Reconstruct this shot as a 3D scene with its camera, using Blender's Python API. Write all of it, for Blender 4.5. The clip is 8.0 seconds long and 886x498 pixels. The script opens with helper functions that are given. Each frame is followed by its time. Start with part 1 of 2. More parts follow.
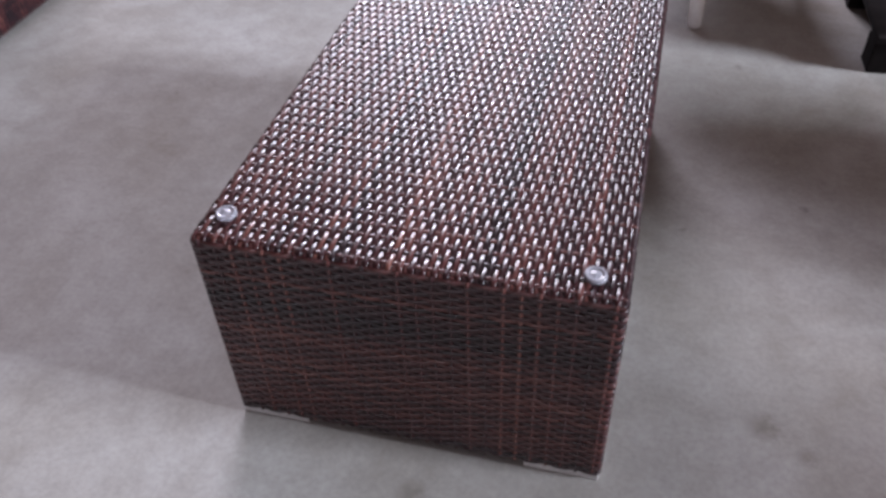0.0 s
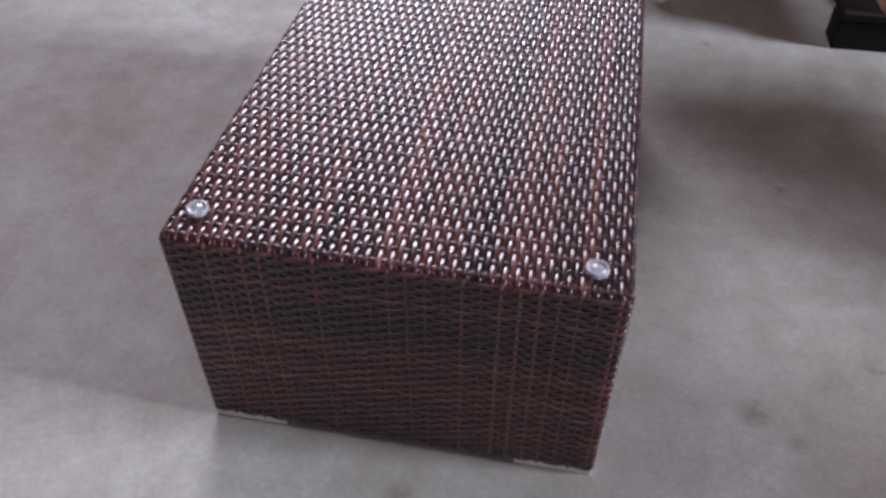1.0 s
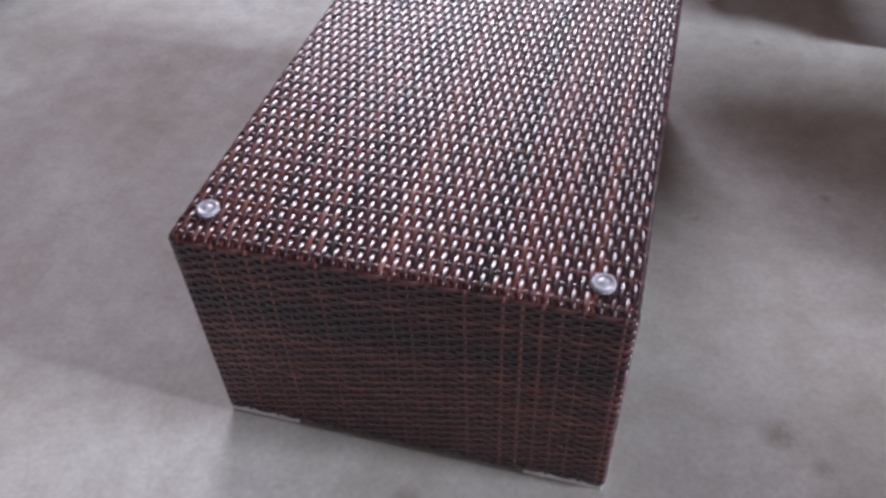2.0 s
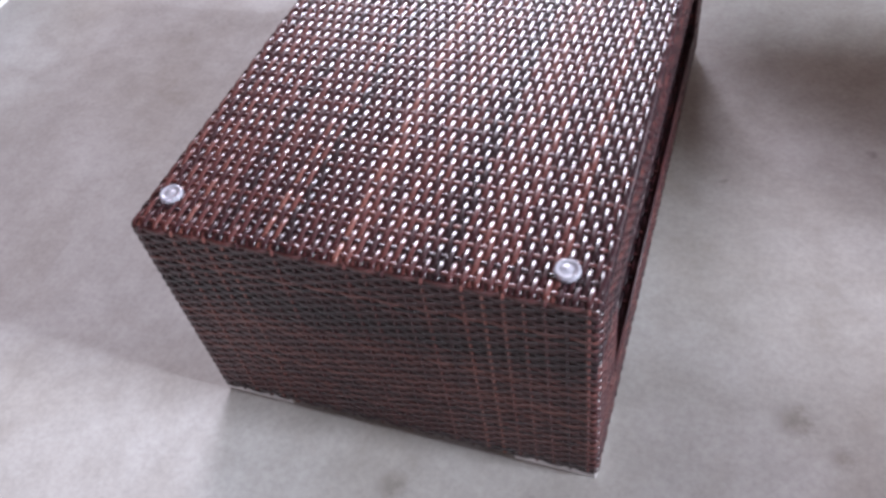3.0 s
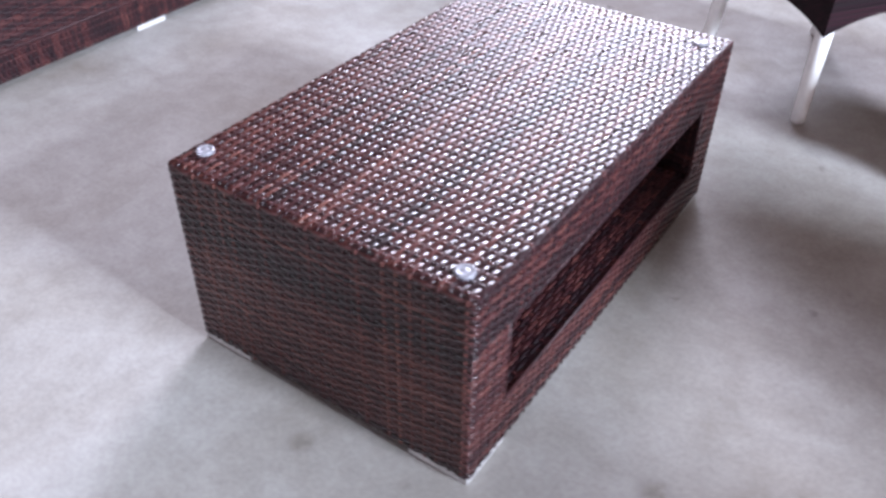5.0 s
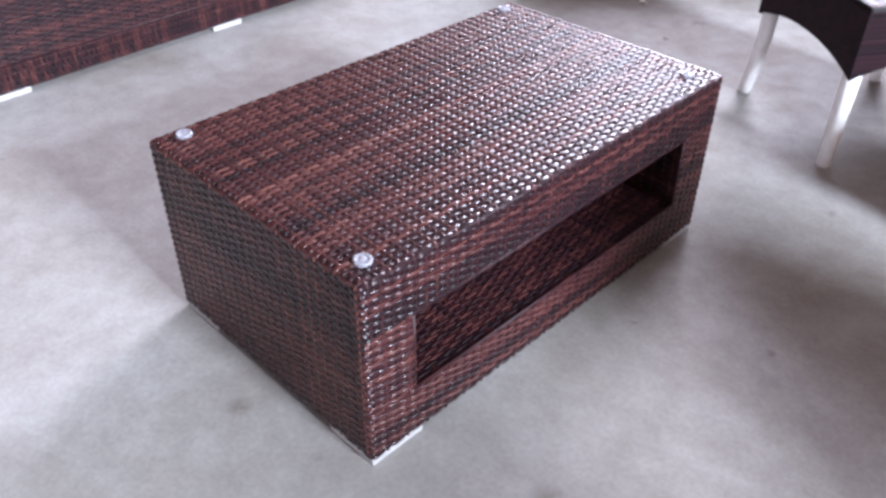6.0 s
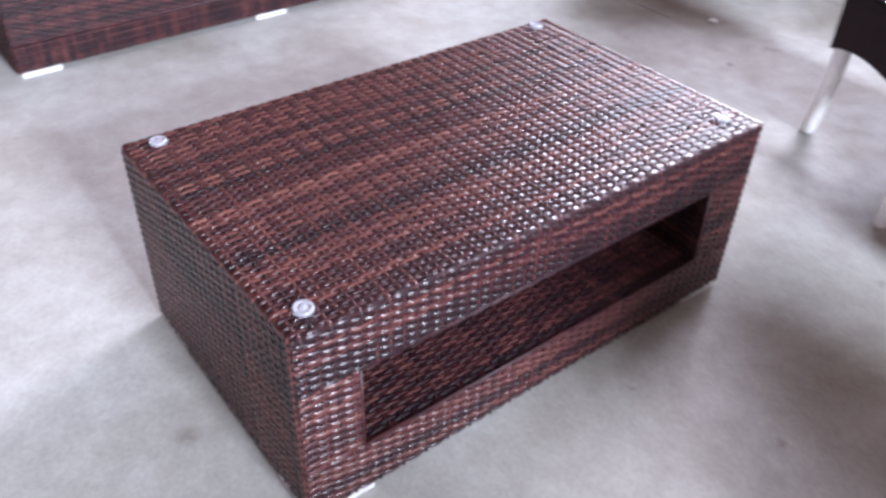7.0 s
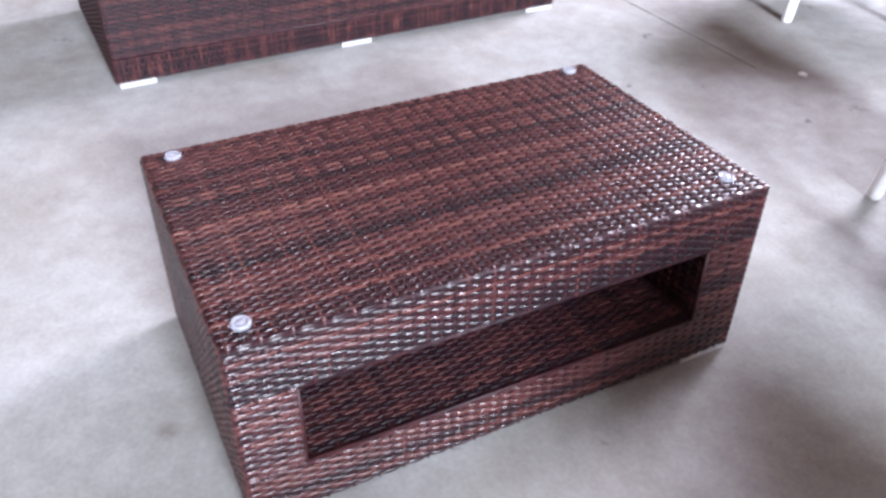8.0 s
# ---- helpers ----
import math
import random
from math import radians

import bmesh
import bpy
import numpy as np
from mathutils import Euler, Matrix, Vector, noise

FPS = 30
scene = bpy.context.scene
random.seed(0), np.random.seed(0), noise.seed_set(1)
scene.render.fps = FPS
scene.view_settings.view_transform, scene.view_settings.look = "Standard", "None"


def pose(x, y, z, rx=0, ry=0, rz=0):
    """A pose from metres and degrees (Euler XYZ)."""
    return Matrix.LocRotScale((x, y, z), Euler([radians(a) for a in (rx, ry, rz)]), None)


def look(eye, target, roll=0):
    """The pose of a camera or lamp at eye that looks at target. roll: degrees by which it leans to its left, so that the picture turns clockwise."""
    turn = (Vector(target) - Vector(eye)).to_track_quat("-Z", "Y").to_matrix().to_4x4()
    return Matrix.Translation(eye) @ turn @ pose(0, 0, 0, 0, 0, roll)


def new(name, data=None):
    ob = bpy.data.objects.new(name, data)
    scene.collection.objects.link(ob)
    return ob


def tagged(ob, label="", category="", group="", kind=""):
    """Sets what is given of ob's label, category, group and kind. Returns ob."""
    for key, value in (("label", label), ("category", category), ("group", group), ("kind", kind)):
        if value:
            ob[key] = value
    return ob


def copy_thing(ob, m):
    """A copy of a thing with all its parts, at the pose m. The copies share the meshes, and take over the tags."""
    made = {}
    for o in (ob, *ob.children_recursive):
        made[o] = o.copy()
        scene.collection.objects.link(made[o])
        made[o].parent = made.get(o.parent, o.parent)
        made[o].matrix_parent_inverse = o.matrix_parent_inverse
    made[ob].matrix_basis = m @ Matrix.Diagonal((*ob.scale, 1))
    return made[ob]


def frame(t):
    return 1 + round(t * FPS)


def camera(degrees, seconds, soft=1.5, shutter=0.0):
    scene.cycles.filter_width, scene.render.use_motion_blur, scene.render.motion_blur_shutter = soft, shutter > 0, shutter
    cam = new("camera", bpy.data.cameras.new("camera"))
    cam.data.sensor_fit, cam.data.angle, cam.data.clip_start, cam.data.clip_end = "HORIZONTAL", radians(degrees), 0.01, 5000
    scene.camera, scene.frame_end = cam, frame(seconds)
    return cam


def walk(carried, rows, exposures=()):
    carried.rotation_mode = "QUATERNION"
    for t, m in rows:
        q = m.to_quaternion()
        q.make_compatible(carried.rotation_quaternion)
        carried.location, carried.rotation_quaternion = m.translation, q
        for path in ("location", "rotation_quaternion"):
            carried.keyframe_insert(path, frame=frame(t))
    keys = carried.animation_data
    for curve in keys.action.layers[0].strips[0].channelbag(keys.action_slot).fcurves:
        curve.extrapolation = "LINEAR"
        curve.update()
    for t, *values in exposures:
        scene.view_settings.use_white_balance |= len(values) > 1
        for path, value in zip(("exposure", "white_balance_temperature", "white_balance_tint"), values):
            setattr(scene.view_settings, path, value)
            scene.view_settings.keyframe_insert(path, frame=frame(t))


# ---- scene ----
cam = camera(56.5, 8.0, soft=3.0, shutter=0.5)

PATH = [
    (0, (0.578, -0.726, 1.151), (0.168, 0.682, -0.209), -2.7),
    (0.5, (0.522, -0.695, 1.135), (0.216, 0.695, -0.27), -0.8),
    (1, (0.501, -0.677, 1.129), (0.236, 0.717, -0.28), 0.0),
    (1.5, (0.497, -0.664, 1.143), (0.238, 0.75, -0.247), 0.7),
    (1.7, (0.518, -0.66, 1.139), (0.209, 0.737, -0.258), 0.0),
    (2.8, (0.681, -0.526, 1.114), (0.088, 0.667, -0.378), -10.8),
    (3, (0.697, -0.516, 1.108), (0.092, 0.667, -0.386), -11.1),
    (3.5, (0.706, -0.501, 1.113), (0.081, 0.663, -0.389), -11.6),
    (4, (0.745, -0.528, 1.109), (0.031, 0.599, -0.381), -10.9),
    (4.2, (0.768, -0.589, 1.114), (0.062, 0.606, -0.326), -6.9),
    (4.5, (0.838, -0.673, 1.107), (0.137, 0.646, -0.223), 1.3),
    (4.7, (0.886, -0.717, 1.105), (0.145, 0.571, -0.234), 1.5),
    (5, (1.014, -0.692, 1.127), (0.138, 0.608, -0.115), 0.8),
    (5.2, (1.125, -0.655, 1.117), (0.182, 0.606, -0.116), 0.7),
    (6.3, (1.331, -0.504, 1.161), (0.172, 0.604, -0.035), 0.7),
    (6.5, (1.33, -0.451, 1.143), (0.184, 0.674, -0.049), 2.5),
    (7, (1.311, -0.324, 1.148), (0.078, 0.662, -0.08), 2.0),
    (7.5, (1.425, -0.181, 1.168), (0.019, 0.571, -0.04), 2.4),
    (8, (1.475, -0.1, 1.183), (0.035, 0.629, 0.003), 0.6),
]
EXPOSURES = [(0, -0.9, 6300, 18), (1.5, -1.0, 6300, 18), (3, -0.3, 6250, 18), (4, -0.22, 6200, 18), (5, -0.22, 6000, 17), (6.5, -0.05, 6000, 17), (8, 0.06, 6000, 16)]
walk(cam, [(t, look(eye, target, roll)) for t, eye, target, roll in PATH], EXPOSURES)

# ---- world, large lights ----
world = bpy.data.worlds.new("world")
scene.world = world
world.use_nodes = True
sky = world.node_tree.nodes.new("ShaderNodeTexSky")
sky.sky_type, sky.sun_disc = "NISHITA", False
sky.sun_elevation, sky.sun_rotation = radians(40), radians(200)
world.node_tree.links.new(sky.outputs[0], world.node_tree.nodes["Background"].inputs[0])
world.node_tree.nodes["Background"].inputs[1].default_value = 0.1


def opening_light(name, width, height, watts, color, m):
    """Daylight through the hall's far and side openings; in the near one, added fill."""
    data = bpy.data.lights.new(name, "AREA")
    data.shape, data.size, data.size_y, data.energy, data.color = "RECTANGLE", width, height, watts, color
    lamp = new(name, data)
    lamp.matrix_world = m
    return lamp


# hall: openings high in the far and the side wall, plus an added one in the near wall
HALL = (-10.0, 12.0, -9.0, 11.0, 8.5)
DOOR_FAR = (-5.3, -0.7, 4.2, 6.2)
DOOR_SIDE = (-0.8, 1.4, 4.1, 6.3)
opening_light("far_opening_daylight", 4.6, 2.0, 4000, (0.90, 0.90, 0.99), look((-3.0, 10.98, 5.2), (-3.0, 0, 5.2)))
# added fill for the table's front end; no opening is known here
NEAR_FILL_GAP = (-2.4, 2.8, 3.6, 6.2)
opening_light("near_fill_light", 5.2, 2.6, 300, (0.93, 0.92, 0.98), look((0.2, -8.98, 4.9), (0.2, 0, 4.9)))
opening_light("side_opening_daylight", 2.2, 2.2, 6000, (0.84, 0.92, 0.98), look((11.98, 0.3, 5.2), (0, 0.3, 5.2)))


# ---- materials ----
def material(name):
    m = bpy.data.materials.new(name)
    m.use_nodes = True
    t = m.node_tree
    return m, t, t.nodes["Principled BSDF"]


def node(t, kind, **values):
    n = t.nodes.new(kind)
    for key, value in values.items():
        n.inputs[key].default_value = value
    return n


def ramp(t, source, stops):
    n = t.nodes.new("ShaderNodeValToRGB")
    el = n.color_ramp.elements
    while len(el) < len(stops):
        el.new(0.5)
    for e, (p, c) in zip(el, stops):
        e.position, e.color = p, (*c, 1)
    t.links.new(source, n.inputs[0])
    return n.outputs[0]


def blend(t, kind, fac, a, b):
    n = t.nodes.new("ShaderNodeMix")
    n.data_type, n.blend_type = "RGBA", kind
    for slot, v in ((0, fac), (6, a), (7, b)):
        if isinstance(v, (int, float)):
            n.inputs[slot].default_value = v
        elif isinstance(v, tuple):
            n.inputs[slot].default_value = (*v, 1)
        else:
            t.links.new(v, n.inputs[slot])
    return n.outputs[2]


def bump(t, source, strength, distance, bsdf):
    n = node(t, "ShaderNodeBump", Strength=strength, Distance=distance)
    t.links.new(source, n.inputs["Height"])
    t.links.new(n.outputs[0], bsdf.inputs["Normal"])


def math_node(t, op, a, b):
    n = t.nodes.new("ShaderNodeMath")
    n.operation = op
    for slot, v in ((0, a), (1, b)):
        if isinstance(v, (int, float)):
            n.inputs[slot].default_value = v
        else:
            t.links.new(v, n.inputs[slot])
    return n.outputs[0]


WICKER_STOPS = [(0.0, (0.013, 0.004, 0.007)), (0.30, (0.034, 0.008, 0.011)), (0.55, (0.072, 0.020, 0.020)),
                (0.78, (0.116, 0.037, 0.031)), (1.0, (0.180, 0.067, 0.052))]


def wicker(name, island, lift=0.0, rough_low=0.22, rough_high=0.36, gloss=0.58):
    """Flat plastic rattan in mixed browns; each strand has its own tone, which drifts along it."""
    m, t, p = material(name)
    if island:
        pick = t.nodes.new("ShaderNodeNewGeometry").outputs["Random Per Island"]
    else:
        pick = t.nodes.new("ShaderNodeObjectInfo").outputs["Random"]
    co = t.nodes.new("ShaderNodeTexCoord").outputs["Object"]
    shift = math_node(t, "MULTIPLY", pick, 91.0)
    along = node(t, "ShaderNodeTexNoise", Scale=6.0, Detail=2.0, Roughness=0.6)
    along.noise_dimensions = "4D"
    t.links.new(co, along.inputs["Vector"])
    t.links.new(shift, along.inputs["W"])
    # neighbouring strands come from the same batch: broad bands of like tone
    band = node(t, "ShaderNodeTexNoise", Scale=26.0, Detail=1.0)
    t.links.new(co if island else t.nodes.new("ShaderNodeObjectInfo").outputs["Location"], band.inputs["Vector"])
    tone = math_node(t, "ADD", math_node(t, "SUBTRACT", math_node(t, "MULTIPLY", pick, 0.62), 0.06), math_node(t, "MULTIPLY", math_node(t, "SUBTRACT", along.outputs[0], 0.42), 0.8))
    tone = math_node(t, "ADD", tone, math_node(t, "MULTIPLY", math_node(t, "SUBTRACT", band.outputs[0], 0.33), 0.8))
    tone = math_node(t, "ADD", tone, lift)
    color = ramp(t, tone, WICKER_STOPS)
    grain = node(t, "ShaderNodeTexNoise", Scale=420.0, Detail=3.0)
    t.links.new(co, grain.inputs["Vector"])
    color = blend(t, "MULTIPLY", 0.45, color, ramp(t, grain.outputs[0], [(0.3, (0.5, 0.5, 0.5)), (0.7, (1.0, 1.0, 1.0))]))
    t.links.new(color, p.inputs["Base Color"])
    rough = node(t, "ShaderNodeMapRange")
    t.links.new(along.outputs[0], rough.inputs[0])
    rough.inputs[3].default_value, rough.inputs[4].default_value = rough_low, rough_high
    t.links.new(rough.outputs[0], p.inputs["Roughness"])
    p.inputs["IOR"].default_value = 1.53
    p.inputs["Specular IOR Level"].default_value = gloss
    bump(t, grain.outputs[0], 0.25, 0.0006, p)
    return m


def plain(name, color, roughness, metallic=0.0, scale=60.0, spread=0.12, relief=0.0004):
    """A painted, moulded or metal surface with slight mottling and fine relief."""
    m, t, p = material(name)
    co = t.nodes.new("ShaderNodeTexCoord").outputs["Object"]
    n = node(t, "ShaderNodeTexNoise", Scale=scale, Detail=5.0)
    t.links.new(co, n.inputs["Vector"])
    low = tuple(c * (1 - spread) for c in color)
    high = tuple(min(1.0, c * (1 + spread)) for c in color)
    t.links.new(ramp(t, n.outputs[0], [(0.3, low), (0.7, high)]), p.inputs["Base Color"])
    p.inputs["Roughness"].default_value, p.inputs["Metallic"].default_value = roughness, metallic
    bump(t, n.outputs[0], 0.2, relief, p)
    return m


def concrete():
    """Trowelled hall floor: pale grey, cloudy, with brownish dirt, small dark spots and pits."""
    m, t, p = material("concrete_floor")
    co = t.nodes.new("ShaderNodeTexCoord").outputs["Object"]
    cloud = node(t, "ShaderNodeTexNoise", Scale=2.1, Detail=7.0, Roughness=0.62, Distortion=0.4)
    fine = node(t, "ShaderNodeTexNoise", Scale=95.0, Detail=6.0, Roughness=0.7)
    mid = node(t, "ShaderNodeTexNoise", Scale=14.0, Detail=6.0, Roughness=0.65)
    spots = node(t, "ShaderNodeTexNoise", Scale=9.0, Detail=3.0, Roughness=0.55)
    for n in (cloud, fine, mid, spots):
        t.links.new(co, n.inputs["Vector"])
    base = ramp(t, cloud.outputs[0], [(0.30, (0.30, 0.275, 0.25)), (0.52, (0.385, 0.37, 0.355)), (0.72, (0.46, 0.455, 0.45))])
    base = blend(t, "MULTIPLY", 0.55, base, ramp(t, mid.outputs[0], [(0.32, (0.72, 0.70, 0.68)), (0.62, (1.0, 1.0, 1.0))]))
    base = blend(t, "MULTIPLY", 0.5, base, ramp(t, fine.outputs[0], [(0.30, (0.66, 0.66, 0.66)), (0.60, (1.0, 1.0, 1.0))]))
    base = blend(t, "MULTIPLY", 0.8, base, ramp(t, spots.outputs[0], [(0.24, (0.35, 0.33, 0.32)), (0.31, (1.0, 1.0, 1.0))]))
    # small oily smudges
    for x, y, r in ((0.34, -0.07, 0.030), (0.872, 0.182, 0.035), (0.93, 0.13, 0.022)):
        place = node(t, "ShaderNodeMapping", Location=(-x / r, -y / r, 0.0), Scale=(1 / r, 1 / r, 1.0))
        wobble = t.nodes.new("ShaderNodeVectorMath")
        wobble.operation = "MULTIPLY_ADD"
        t.links.new(fine.outputs[1], wobble.inputs[0])
        wobble.inputs[1].default_value = (1.2 * r, 1.2 * r, 0.0)
        t.links.new(co, wobble.inputs[2])
        t.links.new(wobble.outputs[0], place.inputs["Vector"])
        ball = t.nodes.new("ShaderNodeVectorMath")
        ball.operation = "LENGTH"
        t.links.new(place.outputs[0], ball.inputs[0])
        base = blend(t, "MULTIPLY", 1.0, base, ramp(t, ball.outputs["Value"], [(0.2, (0.72, 0.70, 0.68)), (1.0, (1.0, 1.0, 1.0))]))
    t.links.new(base, p.inputs["Base Color"])
    rough = ramp(t, mid.outputs[0], [(0.3, (0.90, 0.90, 0.90)), (0.7, (0.72, 0.72, 0.72))])
    t.links.new(rough, p.inputs["Roughness"])
    p.inputs["Specular IOR Level"].default_value = 0.1
    bump(t, fine.outputs[0], 0.18, 0.0015, p)
    return m


WICKER = wicker("mixed_brown_rattan", False)
WICKER_DARK = wicker("near_black_rattan", False, -0.32)
WICKER_CHESTNUT = wicker("chestnut_rattan", False, 0.12)
# joined strands: the sofa's darker rattan, darkened further for the compartment's shade
WICKER_MANY = wicker("darkened_joined_rattan", True, -0.20, 0.42, 0.58, 0.3)
WICKER_SEAT = wicker("glossy_dark_rattan", True, -0.20)
CORE = plain("dark_brown_core", (0.012, 0.008, 0.008), 0.7)
FLOOR_MAT = concrete()
WALL_MAT = plain("brown_plastered_wall", (0.085, 0.05, 0.036), 0.85, scale=3.0, spread=0.25, relief=0.002)
CEILING_MAT = plain("brown_ceiling_boards", (0.085, 0.05, 0.034), 0.8, scale=2.0, spread=0.25, relief=0.002)
FOOT_MAT = plain("white_plastic_foot", (0.56, 0.55, 0.55), 0.45)
LEG_MAT = plain("white_lacquered_leg", (0.90, 0.89, 0.88), 0.35, spread=0.05)
SILICONE, st, sp = material("clear_silicone")
sp.inputs["Base Color"].default_value = (0.62, 0.62, 0.70, 1)
sp.inputs["Roughness"].default_value, sp.inputs["Transmission Weight"].default_value, sp.inputs["IOR"].default_value = 0.25, 0.6, 1.40


# ---- mesh helpers ----
def mesh_from(bm, name, mat):
    data = bpy.data.meshes.new(name)
    bm.to_mesh(data)
    bm.free()
    data.materials.append(mat)
    return data


def part(name, bm, mat, parent, label=""):
    """Links a bmesh as one mesh object under a thing or a part."""
    ob = new(name, mesh_from(bm, name, mat))
    ob.parent = parent
    return tagged(ob, label)


def thing(name, label, category, m, group=""):
    ob = new(name)
    ob.matrix_world = m
    ob.empty_display_size = 0.1
    return tagged(ob, label, category, group)


def box(bm, x0, x1, y0, y1, z0, z1, bevel=0.0, segments=2):
    made = bmesh.ops.create_cube(bm, size=1)["verts"]
    for v in made:
        v.co = Vector(((x0 + x1) / 2 + v.co.x * (x1 - x0), (y0 + y1) / 2 + v.co.y * (y1 - y0), (z0 + z1) / 2 + v.co.z * (z1 - z0)))
    if bevel:
        edges = {e for v in made for e in v.link_edges}
        bmesh.ops.bevel(bm, geom=list(edges), offset=bevel, segments=segments, affect="EDGES", profile=0.5)
    return bm


def smooth(ob):
    for f in ob.data.polygons:
        f.use_smooth = True
    return ob


# ---- woven panels ----
DENSE, STAKE = 0.0079, 0.0236      # spacing of the close strands and of the stakes that they cross
ROUND = 0.008                      # radius of the rounded edges of woven furniture
ARC = ROUND * math.pi / 4


def edge_bend(s, length, low, high):
    """Where the arc length s of a panel that long lies: distance along, drop and tilt, with edges rolled over where wanted."""
    if low and s < ARC:
        a = (ARC - s) / ROUND
        return ROUND - ROUND * math.sin(a), -ROUND * (1 - math.cos(a)), -a
    s0 = ARC if low else 0.0
    x0 = ROUND if low else 0.0
    flat = length - x0 - (ROUND if high else 0.0)
    if not high or s <= s0 + flat:
        return x0 + s - s0, 0.0, 0.0
    a = (s - s0 - flat) / ROUND
    return length - ROUND + ROUND * math.sin(a), -ROUND * (1 - math.cos(a)), a


def arc_length(length, low, high):
    return length - (ROUND - ARC) * (int(low) + int(high))


FLAT_SECTION = ((-0.5, -0.40), (-0.44, 0.10), (-0.22, 0.39), (0.0, 0.48), (0.22, 0.39), (0.44, 0.10), (0.5, -0.40))
ROUND_SECTION = ((-0.5, -0.40), (-0.42, 0.05), (-0.20, 0.38), (0.0, 0.47), (0.20, 0.38), (0.42, 0.05), (0.5, -0.40))


def strand_points(length, low, high, spacing, phase, rise, width, thick, steps, section, plateau):
    """Rings of a woven strand along x that passes over and under whatever crosses it at every spacing."""
    total = arc_length(length, low, high)
    count = max(2, int(round(total / spacing * steps)))
    rings = []
    for k in range(count + 1):
        s = total * k / count
        x, drop, tilt = edge_bend(s, length, low, high)
        c = math.cos(math.pi * (s / spacing - 0.5) + math.pi * phase)
        w = rise * math.tanh(plateau * c) / math.tanh(plateau)
        across, up = math.sin(tilt), math.cos(tilt)
        rings.append([(x + (w + h * thick) * across, v * width, drop + (w + h * thick) * up) for v, h in section])
    return rings


def strand_faces(rings, verts, faces):
    n = len(rings[0])
    base = len(verts)
    for ring in rings:
        verts.extend(ring)
    for k in range(len(rings) - 1):
        for i in range(n - 1):
            a = base + k * n + i
            faces.append((a, a + n, a + n + 1, a + 1))


def raw_mesh(name, verts, faces, mat):
    data = bpy.data.meshes.new(name)
    data.from_pydata(verts, [], faces)
    data.materials.append(mat)
    data.polygons.foreach_set("use_smooth", [True] * len(data.polygons))
    return data


def woven(parent, origin, u, v, lu, lv, bends=(1, 1, 1, 1), single=(True, True), steps=8, name="strand", spaced=(DENSE, STAKE), batch=None, joined=None):
    """A woven panel: close strands along u, stakes along v, each an object of its own or all joined into one."""
    u, v = Vector(u), Vector(v)
    frame_m = Matrix((u, v, u.cross(v))).transposed().to_4x4()
    frame_m.translation = Vector(origin)
    swap = Matrix(((0, 1, 0, 0), (1, 0, 0, 0), (0, 0, 1, 0), (0, 0, 0, 1)))
    u0, u1, v0, v1 = bends
    close, wide = spaced
    jobs = (
        (lu, lv, (u0, u1), (v0, v1), close, wide, 0.0012, close * 0.90, 0.0016, False, single[0], steps, FLAT_SECTION, 1.8),
        (lv, lu, (v0, v1), (u0, u1), wide, close, -0.0009, 0.0060, 0.0030, True, single[1], 2, ROUND_SECTION, 0.3),
    )
    for length, span, ends, sides, own, cross, rise, width, thick, turned, alone, fine, section, plateau in jobs:
        total = arc_length(span, *sides)
        count = max(1, int(round(total / own)))
        shapes = [strand_points(length, ends[0], ends[1], cross * (arc_length(length, *ends) / cross) / max(1, round(arc_length(length, *ends) / cross)), ph, rise, width, thick, fine, section, plateau) for ph in (0, 1)]
        verts, faces = [], []
        shared = []
        if alone:
            for rings in shapes:
                vs, fs = [], []
                strand_faces(rings, vs, fs)
                shared.append(raw_mesh(name, vs, fs, WICKER))
        for i in range(count):
            at, drop, tilt = edge_bend(total * (i + 0.5) / count, span, *sides)
            local = Matrix.Translation((0, at, drop)) @ Matrix.Rotation(-tilt, 4, "X")
            if turned:
                local = swap @ local @ Matrix.Diagonal((1, 1, 1, 1))
            m = frame_m @ local
            if alone:
                ob = new(name, shared[i % 2])
                ob.parent = parent
                # a mirrored local frame is turned into a plain one by flipping the strand over its length
                ob.matrix_local = m @ Matrix.Diagonal((1, -1, 1, 1)) if turned else m
                mat = batch(turned, at) if batch else None
                if mat:
                    ob.material_slots[0].link = "OBJECT"
                    ob.material_slots[0].material = mat
            else:
                strand_faces([[tuple(m @ Vector(p)) for p in ring] for ring in shapes[i % 2]], verts, faces)
        if verts:
            ob = new(name + "_weave", raw_mesh(name + "_weave", verts, faces, joined or WICKER_MANY))
            ob.parent = parent
            tagged(ob, kind="stuff")


def lip(bm, a, b, r, n=7):
    """A thin rounded border strip from a to b."""
    a, b = Vector(a), Vector(b)
    turn = (b - a).to_track_quat("Z", "Y").to_matrix().to_4x4()
    bmesh.ops.create_cone(bm, cap_ends=True, segments=n, radius1=r, radius2=r, depth=(b - a).length, matrix=Matrix.Translation((a + b) / 2) @ turn)


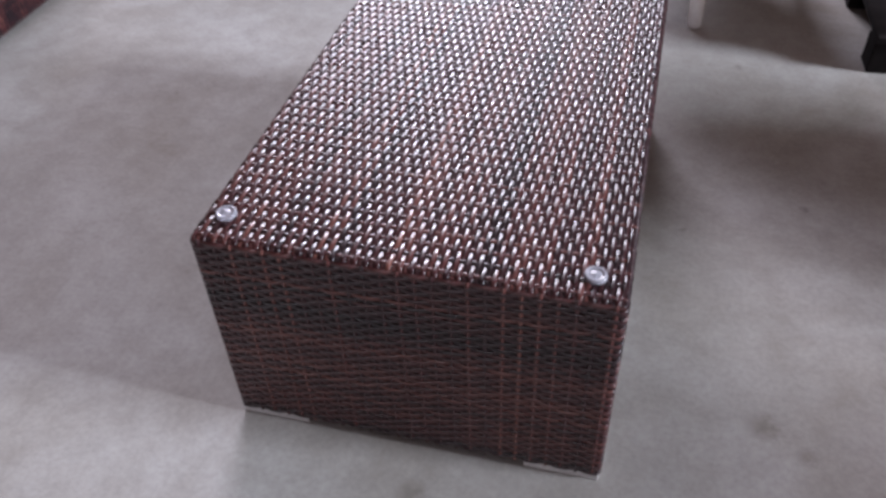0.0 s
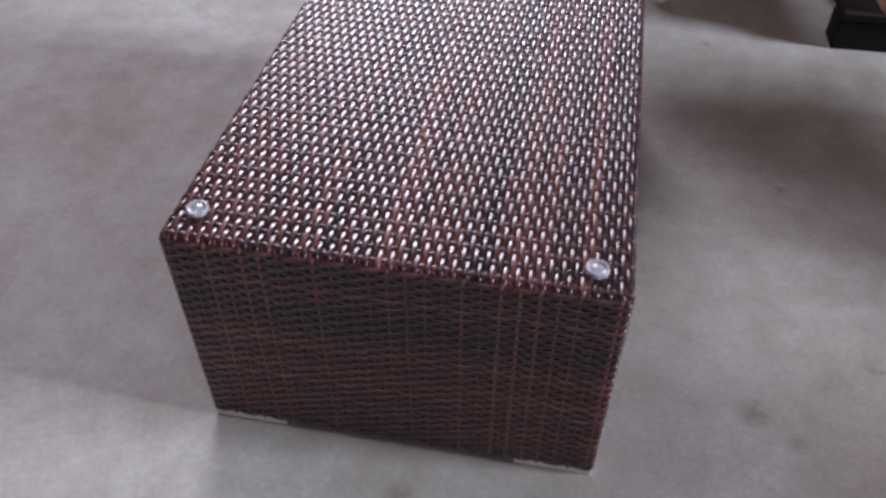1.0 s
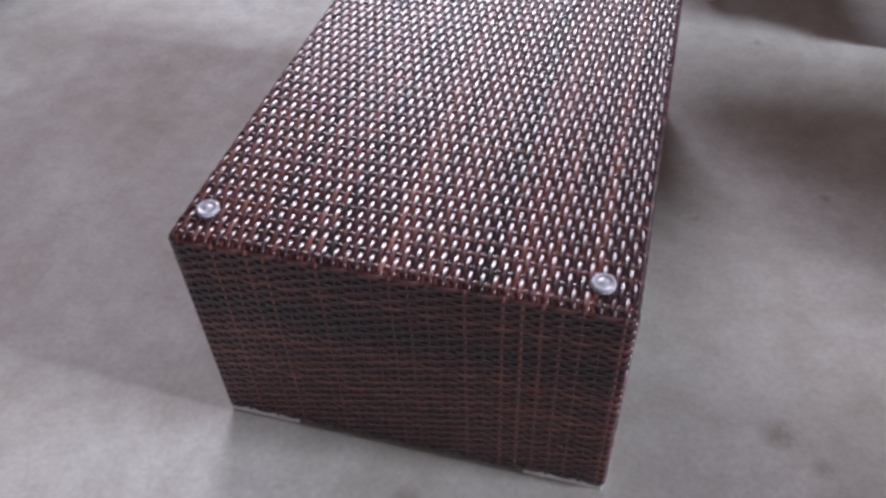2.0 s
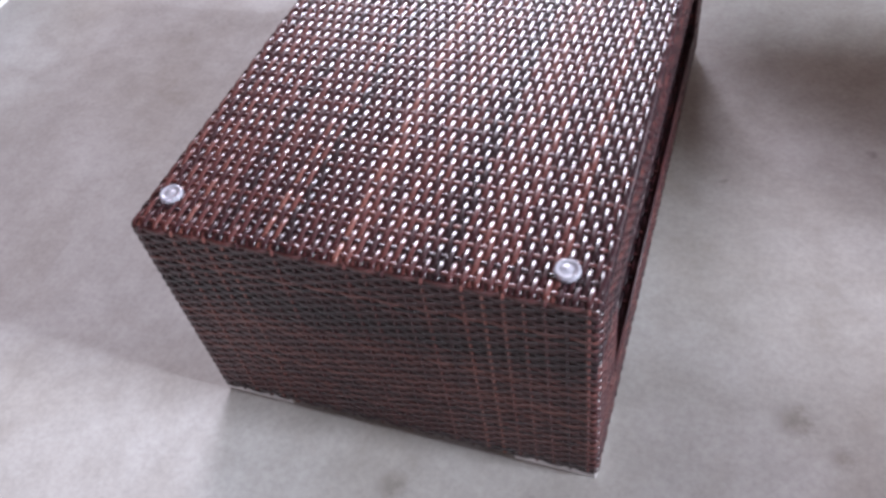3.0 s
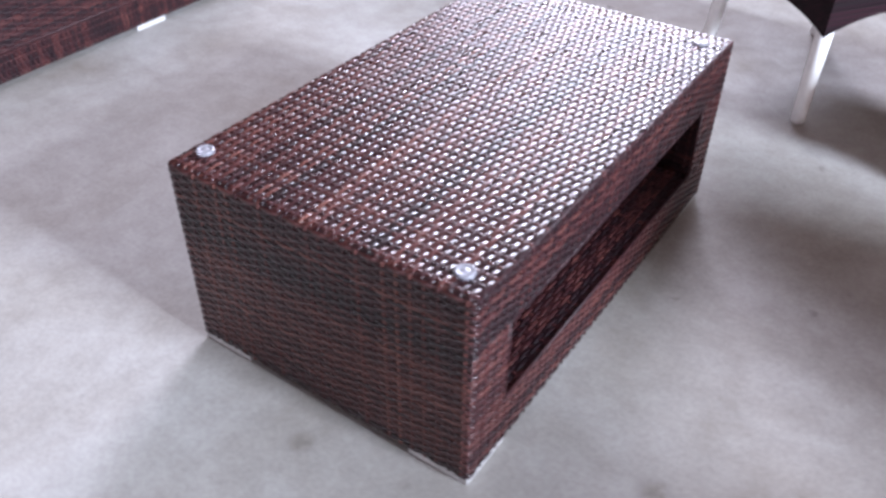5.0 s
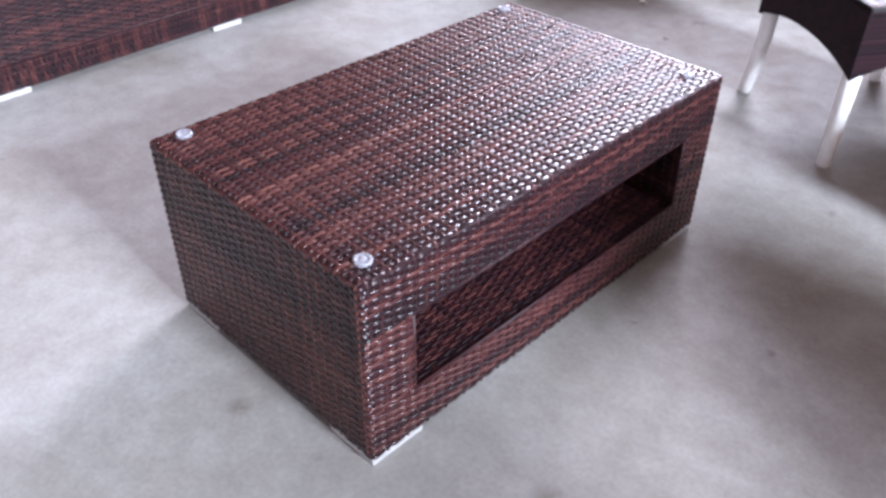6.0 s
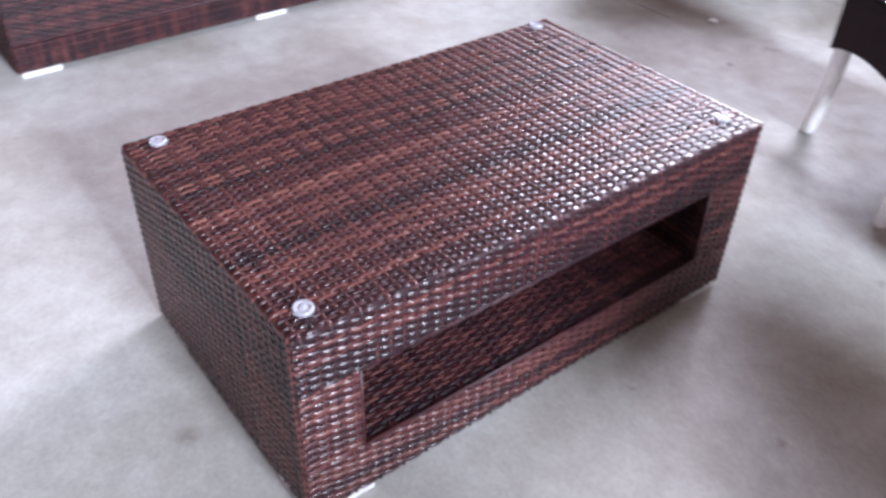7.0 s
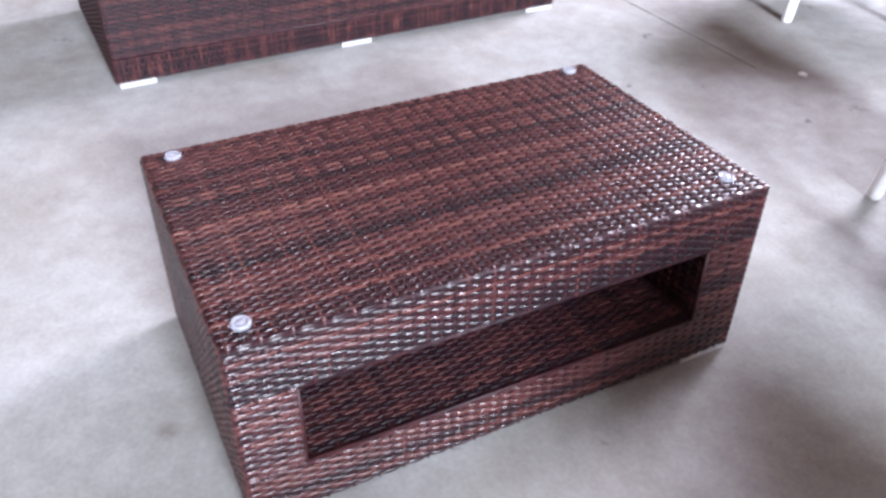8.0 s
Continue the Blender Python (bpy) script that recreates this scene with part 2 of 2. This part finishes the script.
# ---- hall ----
def build_hall():
    x0, x1, y0, y1, h = HALL
    bm = bmesh.new()
    # one floor slab with a sawn joint near y = 2.1 that ends at x = -0.45
    bays = [[(x0, y0), (-0.45, y0), (-0.45, 2.092), (x0, 2.080)], [(x0, 2.090), (-0.45, 2.099), (-0.45, y1), (x0, y1)], [(-0.45, y0), (x1, y0), (x1, y1), (-0.45, y1)]]
    for bay in bays:
        bm.faces.new([bm.verts.new((x, y, 0)) for x, y in bay])
    cut = [(x0, 2.080), (-0.45, 2.092), (-0.45, 2.099), (x0, 2.090)]
    lip_v = [bm.verts.new((x, y, 0)) for x, y in cut]
    deep = [bm.verts.new((x, y, -0.006)) for x, y in cut]
    for k in range(4):
        bm.faces.new((lip_v[k], lip_v[(k + 1) % 4], deep[(k + 1) % 4], deep[k]))
    bm.faces.new(deep)
    bmesh.ops.remove_doubles(bm, verts=bm.verts, dist=1e-5)
    low = [bm.verts.new(p) for p in ((x0, y0, -0.2), (x1, y0, -0.2), (x1, y1, -0.2), (x0, y1, -0.2))]
    bm.faces.new(low[::-1])
    floor = new("floor", mesh_from(bm, "floor", FLOOR_MAT))
    tagged(floor, "pale grey cloudy concrete hall floor with a cut joint", "floor", kind="structure")

    def wall(name, *boxes):
        bm = bmesh.new()
        for b in boxes:
            box(bm, *b)
        ob = new(name, mesh_from(bm, name, WALL_MAT))
        tagged(ob, "plain brown plastered hall wall", "wall", kind="structure")

    a, b, low, top = DOOR_FAR
    wall("wall_north", (x0, a, y1, y1 + 0.25, -0.2, h), (b, x1, y1, y1 + 0.25, -0.2, h), (a, b, y1, y1 + 0.25, top, h), (a, b, y1, y1 + 0.25, -0.2, low))
    a, b, low, top = DOOR_SIDE
    wall("wall_east", (x1, x1 + 0.25, y0, a, -0.2, h), (x1, x1 + 0.25, b, y1, -0.2, h), (x1, x1 + 0.25, a, b, top, h), (x1, x1 + 0.25, a, b, -0.2, low))
    wall("wall_west", (x0 - 0.25, x0, y0, y1, -0.2, h))
    # gap for the added near fill light
    a, b, low, top = NEAR_FILL_GAP
    wall("wall_south", (x0, a, y0 - 0.25, y0, -0.2, h), (b, x1, y0 - 0.25, y0, -0.2, h), (a, b, y0 - 0.25, y0, top, h), (a, b, y0 - 0.25, y0, -0.2, low))
    bm = bmesh.new()
    box(bm, x0 - 0.25, x1 + 0.25, y0 - 0.25, y1 + 0.25, h, h + 0.2)
    tagged(new("ceiling", mesh_from(bm, "ceiling", CEILING_MAT)), "brown boarded hall ceiling", "ceiling", kind="structure")


build_hall()

# ---- coffee table ----
TW, TL, TH, TB = 0.603, 1.011, 0.398, 0.016     # width, length, top and underside of the woven box
OY0, OY1, OZ0, OZ1 = 0.102, 0.893, 0.120, 0.287


def build_table():
    table = thing("coffee_table", "dark brown woven rattan coffee table with open compartment", "coffee table", pose(-0.001, -0.001, 0))
    i = 0.0035
    inner = 0.03
    boards = (
        ("top_board", i, TW - i, i, TL - i, OZ1 + 0.003, TH - i),
        ("bottom_board", i, TW - i, i, TL - i, TB, OZ0 - 0.003),
        ("end_board", i, TW - i, i, OY0 - 0.003, OZ0 - 0.0029, OZ1 + 0.0029),
        ("end_board", i, TW - i, OY1 + 0.003, TL - i, OZ0 - 0.0029, OZ1 + 0.0029),
        ("back_board", i, inner, OY0 - 0.0029, OY1 + 0.0029, OZ0 - 0.0029, OZ1 + 0.0029),
    )
    for name, *ext in boards:
        part(name, box(bmesh.new(), *ext, 0.004 if "top" in name else 0.0), CORE, table)

    def holder(name, label=""):
        ob = new(name)
        ob.parent = table
        return tagged(ob, label)

    top = holder("tabletop")

    def top_batch(turned, at):
        if not turned and any(abs(at - x) < 0.004 for x in (0.107, 0.187, 0.232, 0.271, 0.291, 0.299, 0.347, 0.456, 0.545)):
            return WICKER_CHESTNUT
        return WICKER_DARK if not turned and (0.205 < at < 0.222 or 0.315 < at < 0.335 or 0.405 < at < 0.43 or 0.13 < at < 0.145) else None

    def end_batch(turned, at):
        if turned:
            return WICKER_CHESTNUT if any(abs(at - x) < 0.0118 for x in (0.102, 0.366, 0.390, 0.460)) else None
        return WICKER_DARK if 0.277 < at + TB < 0.332 else None

    def rail_batch(turned, at):
        return WICKER_DARK if not turned and at < 0.045 else None

    woven(top, (0, TL, TH), (0, -1, 0), (1, 0, 0), TL, TW, batch=top_batch)
    front = holder("end_panel")
    woven(front, (0, 0, TB), (1, 0, 0), (0, 0, 1), TW, TH - TB, bends=(1, 1, 0, 1), batch=end_batch)
    side = holder("side_panel")
    face = ((0, 1, 0), (0, 0, 1))
    woven(side, (TW, 0, OZ1), *face, TL, TH - OZ1, bends=(1, 1, 0, 1), single=(True, False), batch=rail_batch)
    woven(side, (TW, 0, TB), *face, TL, OZ0 - TB, bends=(1, 1, 0, 0), single=(True, False))
    woven(side, (TW, 0, OZ0), *face, OY0, OZ1 - OZ0, bends=(1, 0, 0, 0), single=(True, False))
    woven(side, (TW, OY1, OZ0), *face, TL - OY1, OZ1 - OZ0, bends=(0, 1, 0, 0), single=(True, False))
    back = holder("end_panel")
    woven(back, (TW, TL, TB), (-1, 0, 0), (0, 0, 1), TW, TH - TB, bends=(1, 1, 0, 1), single=(False, False), steps=3)
    left = holder("side_panel")
    woven(left, (0, TL, TB), (0, -1, 0), (0, 0, 1), TL, TH - TB, bends=(1, 1, 0, 1), single=(False, False), steps=3)
    cubby = holder("compartment")
    n = (0, 0, 0, 0)
    woven(cubby, (TW - 0.004, OY0, OZ0 - 0.001), (0, 1, 0), (-1, 0, 0), OY1 - OY0, TW - 0.04, n, (False, False), 4)
    woven(cubby, (inner, OY1 + 0.001, OZ0), (1, 0, 0), (0, 0, 1), TW - inner - 0.004, OZ1 - OZ0, n, (False, False), 4)
    woven(cubby, (TW - 0.004, OY0 - 0.001, OZ0), (-1, 0, 0), (0, 0, 1), TW - inner - 0.004, OZ1 - OZ0, n, (False, False), 4)
    bm = bmesh.new()
    r, x = 0.0032, TW - 0.001
    for a, b in (((x, OY0, OZ0), (x, OY1, OZ0)), ((x, OY0, OZ1), (x, OY1, OZ1)), ((x, OY0, OZ0), (x, OY0, OZ1)), ((x, OY1, OZ0), (x, OY1, OZ1))):
        lip(bm, a, b, r, 8)
    smooth(part("border_strip", bm, WICKER_MANY, side))
    bm = bmesh.new()
    e, z = 0.0037, TH - 0.0037
    corners = ((e, e, z), (TW - e, e, z), (TW - e, TL - e, z), (e, TL - e, z))
    lip(bm, corners[1], corners[2], 0.0032, 10)
    smooth(part("edge_cord", bm, WICKER_MANY, top))

    bm = bmesh.new()
    prof = ((0.0, 0.0), (0.0155, 0.0), (0.0155, 0.0035), (0.0145, 0.0062), (0.0120, 0.0068), (0.0098, 0.0050), (0.0080, 0.0046), (0.0045, 0.0066), (0.0, 0.0073))
    vs = [bm.verts.new((r, 0, z)) for r, z in prof]
    es = [bm.edges.new(p) for p in zip(vs, vs[1:])]
    bmesh.ops.spin(bm, geom=vs + es, cent=(0, 0, 0), axis=(0, 0, 1), angle=2 * math.pi, steps=28)
    bmesh.ops.remove_doubles(bm, verts=bm.verts, dist=1e-5)
    bmesh.ops.recalc_face_normals(bm, faces=bm.faces)
    pad = smooth(part("bumper", bm, SILICONE, table, "clear silicone suction bumper for a glass plate"))
    spots = ((0.033, 0.057), (0.557, 0.044), (0.549, 0.950), (0.028, 0.953))
    pad.location = (*spots[0], TH + 0.001)
    for p in spots[1:]:
        ob = new("bumper", pad.data)
        ob.parent, ob.location = table, (*p, TH + 0.001)
        tagged(ob, "clear silicone suction bumper for a glass plate")

    bm = box(bmesh.new(), 0, 0.118, 0, 0.118, 0, TB + 0.003, 0.002)
    foot = part("foot", bm, FOOT_MAT, table, "flat white plastic foot plate")
    foot.location = (0.002, 0.002, 0)
    for p in ((TW - 0.12, 0.002, 0), (TW - 0.12, TL - 0.12, 0), (0.002, TL - 0.12, 0)):
        ob = new("foot", foot.data)
        ob.parent, ob.location = table, p
        tagged(ob, "flat white plastic foot plate")


build_table()


# ---- sofa ----
def build_sofa(m, w, back, feet, name="sofa"):
    sofa = thing(name, "dark brown woven rattan " + name + " on low white feet", name, m)
    d, b = 0.82, 0.018
    bm = bmesh.new()
    i = 0.004
    box(bm, -d, -i, i, w - i, b, 0.34, 0.009)
    box(bm, -d, -i, i, 0.16, 0.34, 0.62, 0.009)
    box(bm, -d, -i, w - 0.16, w - i, 0.34, 0.62, 0.009)
    box(bm, -d, -d + 0.16, 0.16, w - 0.16, 0.34, back, 0.009)
    part("body", bm, CORE, sofa, "dark inner frame and boards")
    front = new("front_panel")
    front.parent = sofa
    ends = (False, False)
    woven(front, (0, w, b), (0, 0, 1), (0, -1, 0), 0.085, w, (0, 0, 1, 1), ends, 3)
    woven(front, (0.003, 0, b + 0.085), (0, 1, 0), (0, 0, 1), w, 0.34 - b - 0.085, (1, 1, 0, 0), ends, 3)
    woven(front, (0, 0, 0.34), (0, 1, 0), (0, 0, 1), 0.16, 0.28, (1, 1, 0, 1), ends, 3)
    woven(front, (0, w - 0.16, 0.34), (0, 1, 0), (0, 0, 1), 0.16, 0.28, (1, 1, 0, 1), ends, 3)
    end = new("arm_panel")
    end.parent = sofa
    woven(end, (-d, 0, b), (1, 0, 0), (0, 0, 1), d, 0.62 - b, (0, 1, 0, 1), ends, 3)
    bm = bmesh.new()
    lip(bm, (0.002, 0, b + 0.086), (0.002, w, b + 0.086), 0.004)
    smooth(part("border_strip", bm, WICKER_MANY, front))
    cushion = box(bmesh.new(), -0.66, -0.01, 0.165, w - 0.165, 0.345, 0.44, 0.03, 4)
    smooth(part("seat_board", cushion, CORE, sofa))
    bm = box(bmesh.new(), -0.06, 0, 0, 0.118, 0, b + 0.003, 0.002)
    foot = part("foot", bm, FOOT_MAT, sofa, "flat white plastic foot plate")
    foot.location = (-0.002, feet[0], 0)
    for x in (-0.002, -d + 0.06):
        for y in feet:
            if (x, y) != (-0.002, feet[0]):
                ob = new("foot", foot.data)
                ob.parent, ob.location = sofa, (x, y, 0)


build_sofa(pose(-1.222, 0.068, 0, 0, 0, 1.2), 1.705, 0.76, (0.008, 0.787, 1.577))


# ---- chairs ----
def build_chair(m):
    """Deep dark apron with arched lower edges, woven seat, rounded back, four splayed white legs."""
    chair = thing("rattan_chair", "near-black woven chair with glossy seat, rounded back, white legs", "chair", m, "chairs beside the table")
    half, seat = 0.235, 0.425
    # apron: four arched sides
    bm = bmesh.new()
    n = 14
    for k in range(4):
        turn = Matrix.Rotation(k * math.pi / 2, 4, "Z")
        outer, inner_v = [], []
        for j in range(n + 1):
            f = -1 + 2 * j / n
            low = 0.25 + 0.045 * (1 - abs(f) ** 2.2)
            for out, lst in ((half, outer), (half - 0.03, inner_v)):
                x = f * out
                lst.append((bm.verts.new(turn @ Vector((x, -out, low))), bm.verts.new(turn @ Vector((x, -out, seat)))))
        for j in range(n):
            (a, b), (c, d) = outer[j], outer[j + 1]
            (e, f2), (g, h) = inner_v[j], inner_v[j + 1]
            bm.faces.new((a, c, d, b))
            bm.faces.new((e, f2, h, g))
            bm.faces.new((a, e, g, c))
    bmesh.ops.remove_doubles(bm, verts=bm.verts, dist=1e-5)
    part("apron", bm, CHAIR_MAT, chair)
    seat_ob = part("seat", box(bmesh.new(), -half + 0.006, half - 0.006, -half + 0.006, half - 0.006, seat - 0.02, seat + 0.012, 0.008, 3), CORE, chair, "glossy woven seat")
    woven(seat_ob, (-half, half, seat + 0.016), (0, -1, 0), (1, 0, 0), 2 * half, 2 * half, (1, 1, 1, 1), (False, False), 4, joined=WICKER_SEAT)
    # curved back and arms, unseen; rear dropped to stop light under the seat
    bm = bmesh.new()
    rows = []
    for j in range(25):
        a = math.pi * (0.04 + 0.92 * j / 24)
        low = 0.36 - 0.18 * max(0.0, math.sin(a)) ** 0.7
        rise = 0.05 + 0.49 * max(0.0, math.sin(a)) ** 1.5
        cx, cy = math.cos(a), math.sin(a)
        p, q = Vector((cx * 0.33, cy * 0.29, 0)), Vector((cx * 0.295, cy * 0.255, 0))
        up = Vector((0, 0, 1))
        rows.append([bm.verts.new(p + up * low), bm.verts.new(p * 1.04 + up * (seat + rise)), bm.verts.new(q * 1.04 + up * (seat + rise)), bm.verts.new(q + up * low)])
    for r0, r1 in zip(rows, rows[1:]):
        for k in range(4):
            bm.faces.new((r0[k], r1[k], r1[(k + 1) % 4], r0[(k + 1) % 4]))
    bm.faces.new(rows[0])
    bm.faces.new(rows[-1][::-1])
    bmesh.ops.recalc_face_normals(bm, faces=bm.faces)
    part("backrest", bm, CHAIR_MAT, chair)
    # legs
    for sx in (-1, 1):
        for sy in (-1, 1):
            bm = bmesh.new()
            rings = []
            for z, r, out in ((0.0, 0.017, 1.0), (0.006, 0.020, 1.0), (0.09, 0.021, 0.955), (0.18, 0.022, 0.93), (0.31, 0.024, 0.92)):
                rings.append([bm.verts.new((sx * 0.226 * out * 1.0 + r * math.cos(t * math.pi / 6), sy * 0.226 * out + r * math.sin(t * math.pi / 6), z)) for t in range(12)])
            for r0, r1 in zip(rings, rings[1:]):
                for k in range(12):
                    bm.faces.new((r0[k], r0[(k + 1) % 12], r1[(k + 1) % 12], r1[k]))
            bm.faces.new(rings[0][::-1])
            bm.faces.new(rings[-1])
            smooth(part("leg", bm, LEG_MAT, chair, "white lacquered leg"))
    return chair


CHAIR_MAT, ct, cp = material("near_black_woven_rattan")
weave = node(ct, "ShaderNodeTexBrick", Scale=22.0)
weave.offset, weave.squash = 0.5, 1.0
weave.inputs["Color1"].default_value, weave.inputs["Color2"].default_value = (0.026, 0.009, 0.014, 1), (0.013, 0.006, 0.009, 1)
weave.inputs["Mortar"].default_value, weave.inputs["Mortar Size"].default_value, weave.inputs["Mortar Smooth"].default_value = (0.006, 0.004, 0.005, 1), 0.03, 0.6
turn = node(ct, "ShaderNodeMapping", Rotation=(radians(90), 0.0, radians(35)))
ct.links.new(ct.nodes.new("ShaderNodeTexCoord").outputs["Object"], turn.inputs["Vector"])
ct.links.new(turn.outputs[0], weave.inputs["Vector"])
ct.links.new(weave.outputs["Color"], cp.inputs["Base Color"])
cp.inputs["Roughness"].default_value, cp.inputs["Specular IOR Level"].default_value = 0.6, 0.12
bump(ct, weave.outputs["Fac"], 0.5, -0.002, cp)
# the chair's two front legs stand at (0.324, 1.774) and (0.696, 1.518)
heading = math.degrees(math.atan2(1.518 - 1.774, 0.696 - 0.324))
mid = Vector((0.51, 1.646, 0)) + Vector((math.sin(radians(-heading)), math.cos(radians(-heading)), 0)) * 0.226
chair = build_chair(pose(mid.x, mid.y, 0, 0, 0, heading))
copy_thing(chair, pose(-0.786, 2.846, 0, 0, 0, 53))
# three chairs added out of view to shade the floor behind the first
copy_thing(chair, pose(-0.45, 3.50, 0, 0, 0, 8))
copy_thing(chair, pose(0.20, 3.55, 0, 0, 0, -6))
copy_thing(chair, pose(0.85, 3.62, 0, 0, 0, 4))
# two more added out of view to block side light right of the table
copy_thing(chair, pose(2.42, 0.76, 0, 0, 0, 84))
copy_thing(chair, pose(2.98, 0.12, 0, 0, 0, 95))


# ---- loose things ----
def build_assumed_pallet():
    """Assumed low black pallet, added to fill a dark area: deck boards over three bearers."""
    pallet = thing("pallet", "assumed low black pallet filling the dark area under a cardboard carton", "pallet", pose(1.13, 1.345, 0, 0, 0, 2))
    for y in (0.0, 0.36, 0.72):
        part("bearer", box(bmesh.new(), 0.0, 1.0, y, y + 0.08, 0.0, 0.08, 0.003), DARK_FILL_MAT, pallet)
    for k in range(8):
        part("board", box(bmesh.new(), 0.004 + k * 0.125, 0.121 + k * 0.125, -0.004, 0.804, 0.0802, 0.10, 0.002), DARK_FILL_MAT, pallet)


def build_carton():
    """Cardboard carton with its flaps folded shut."""
    carton = thing("carton", "brown cardboard carton with a white label on an assumed low pallet", "box", pose(1.225, 1.355, 0.10, 0, 0, 5))
    # unseen depth and the height are set for the shade they cast
    w, d, h = 0.62, 0.72, 0.27
    part("body", box(bmesh.new(), 0, w, 0, d, 0, h, 0.006), CARD_MAT, carton)
    for y0, y1 in ((0.003, d / 2 - 0.001), (d / 2 + 0.001, d - 0.003)):
        part("flap", box(bmesh.new(), 0.003, w - 0.003, y0, y1, h + 0.0005, h + 0.005, 0.001), CARD_MAT, carton)
    part("label", box(bmesh.new(), 0.02, 0.40, -0.0015, 0.001, 0.02, 0.24), LEG_MAT, carton, "white paper label")


DARK_FILL_MAT = plain("matte_black_fill", (0.010, 0.008, 0.008), 0.95, scale=25.0, spread=0.4)
DARK_FILL_MAT.node_tree.nodes["Principled BSDF"].inputs["Specular IOR Level"].default_value = 0.1
CARD_MAT = plain("brown_cardboard", (0.36, 0.21, 0.11), 0.8, scale=40.0, spread=0.2)
build_assumed_pallet()
build_carton()


def build_scrap():
    """A crumpled bit of white paper."""
    bm = bmesh.new()
    bmesh.ops.create_icosphere(bm, subdivisions=2, radius=0.014)
    rng = random.Random(4)
    for v in bm.verts:
        v.co *= 0.75 + 0.5 * rng.random()
        v.co.z = max(v.co.z * 0.6 + 0.005, 0.0)
    ob = new("paper_scrap", mesh_from(bm, "paper_scrap", LEG_MAT))
    ob.location = (-0.333, 2.194, 0)
    tagged(ob, "small crumpled scrap of white paper on the floor", "paper")


build_scrap()
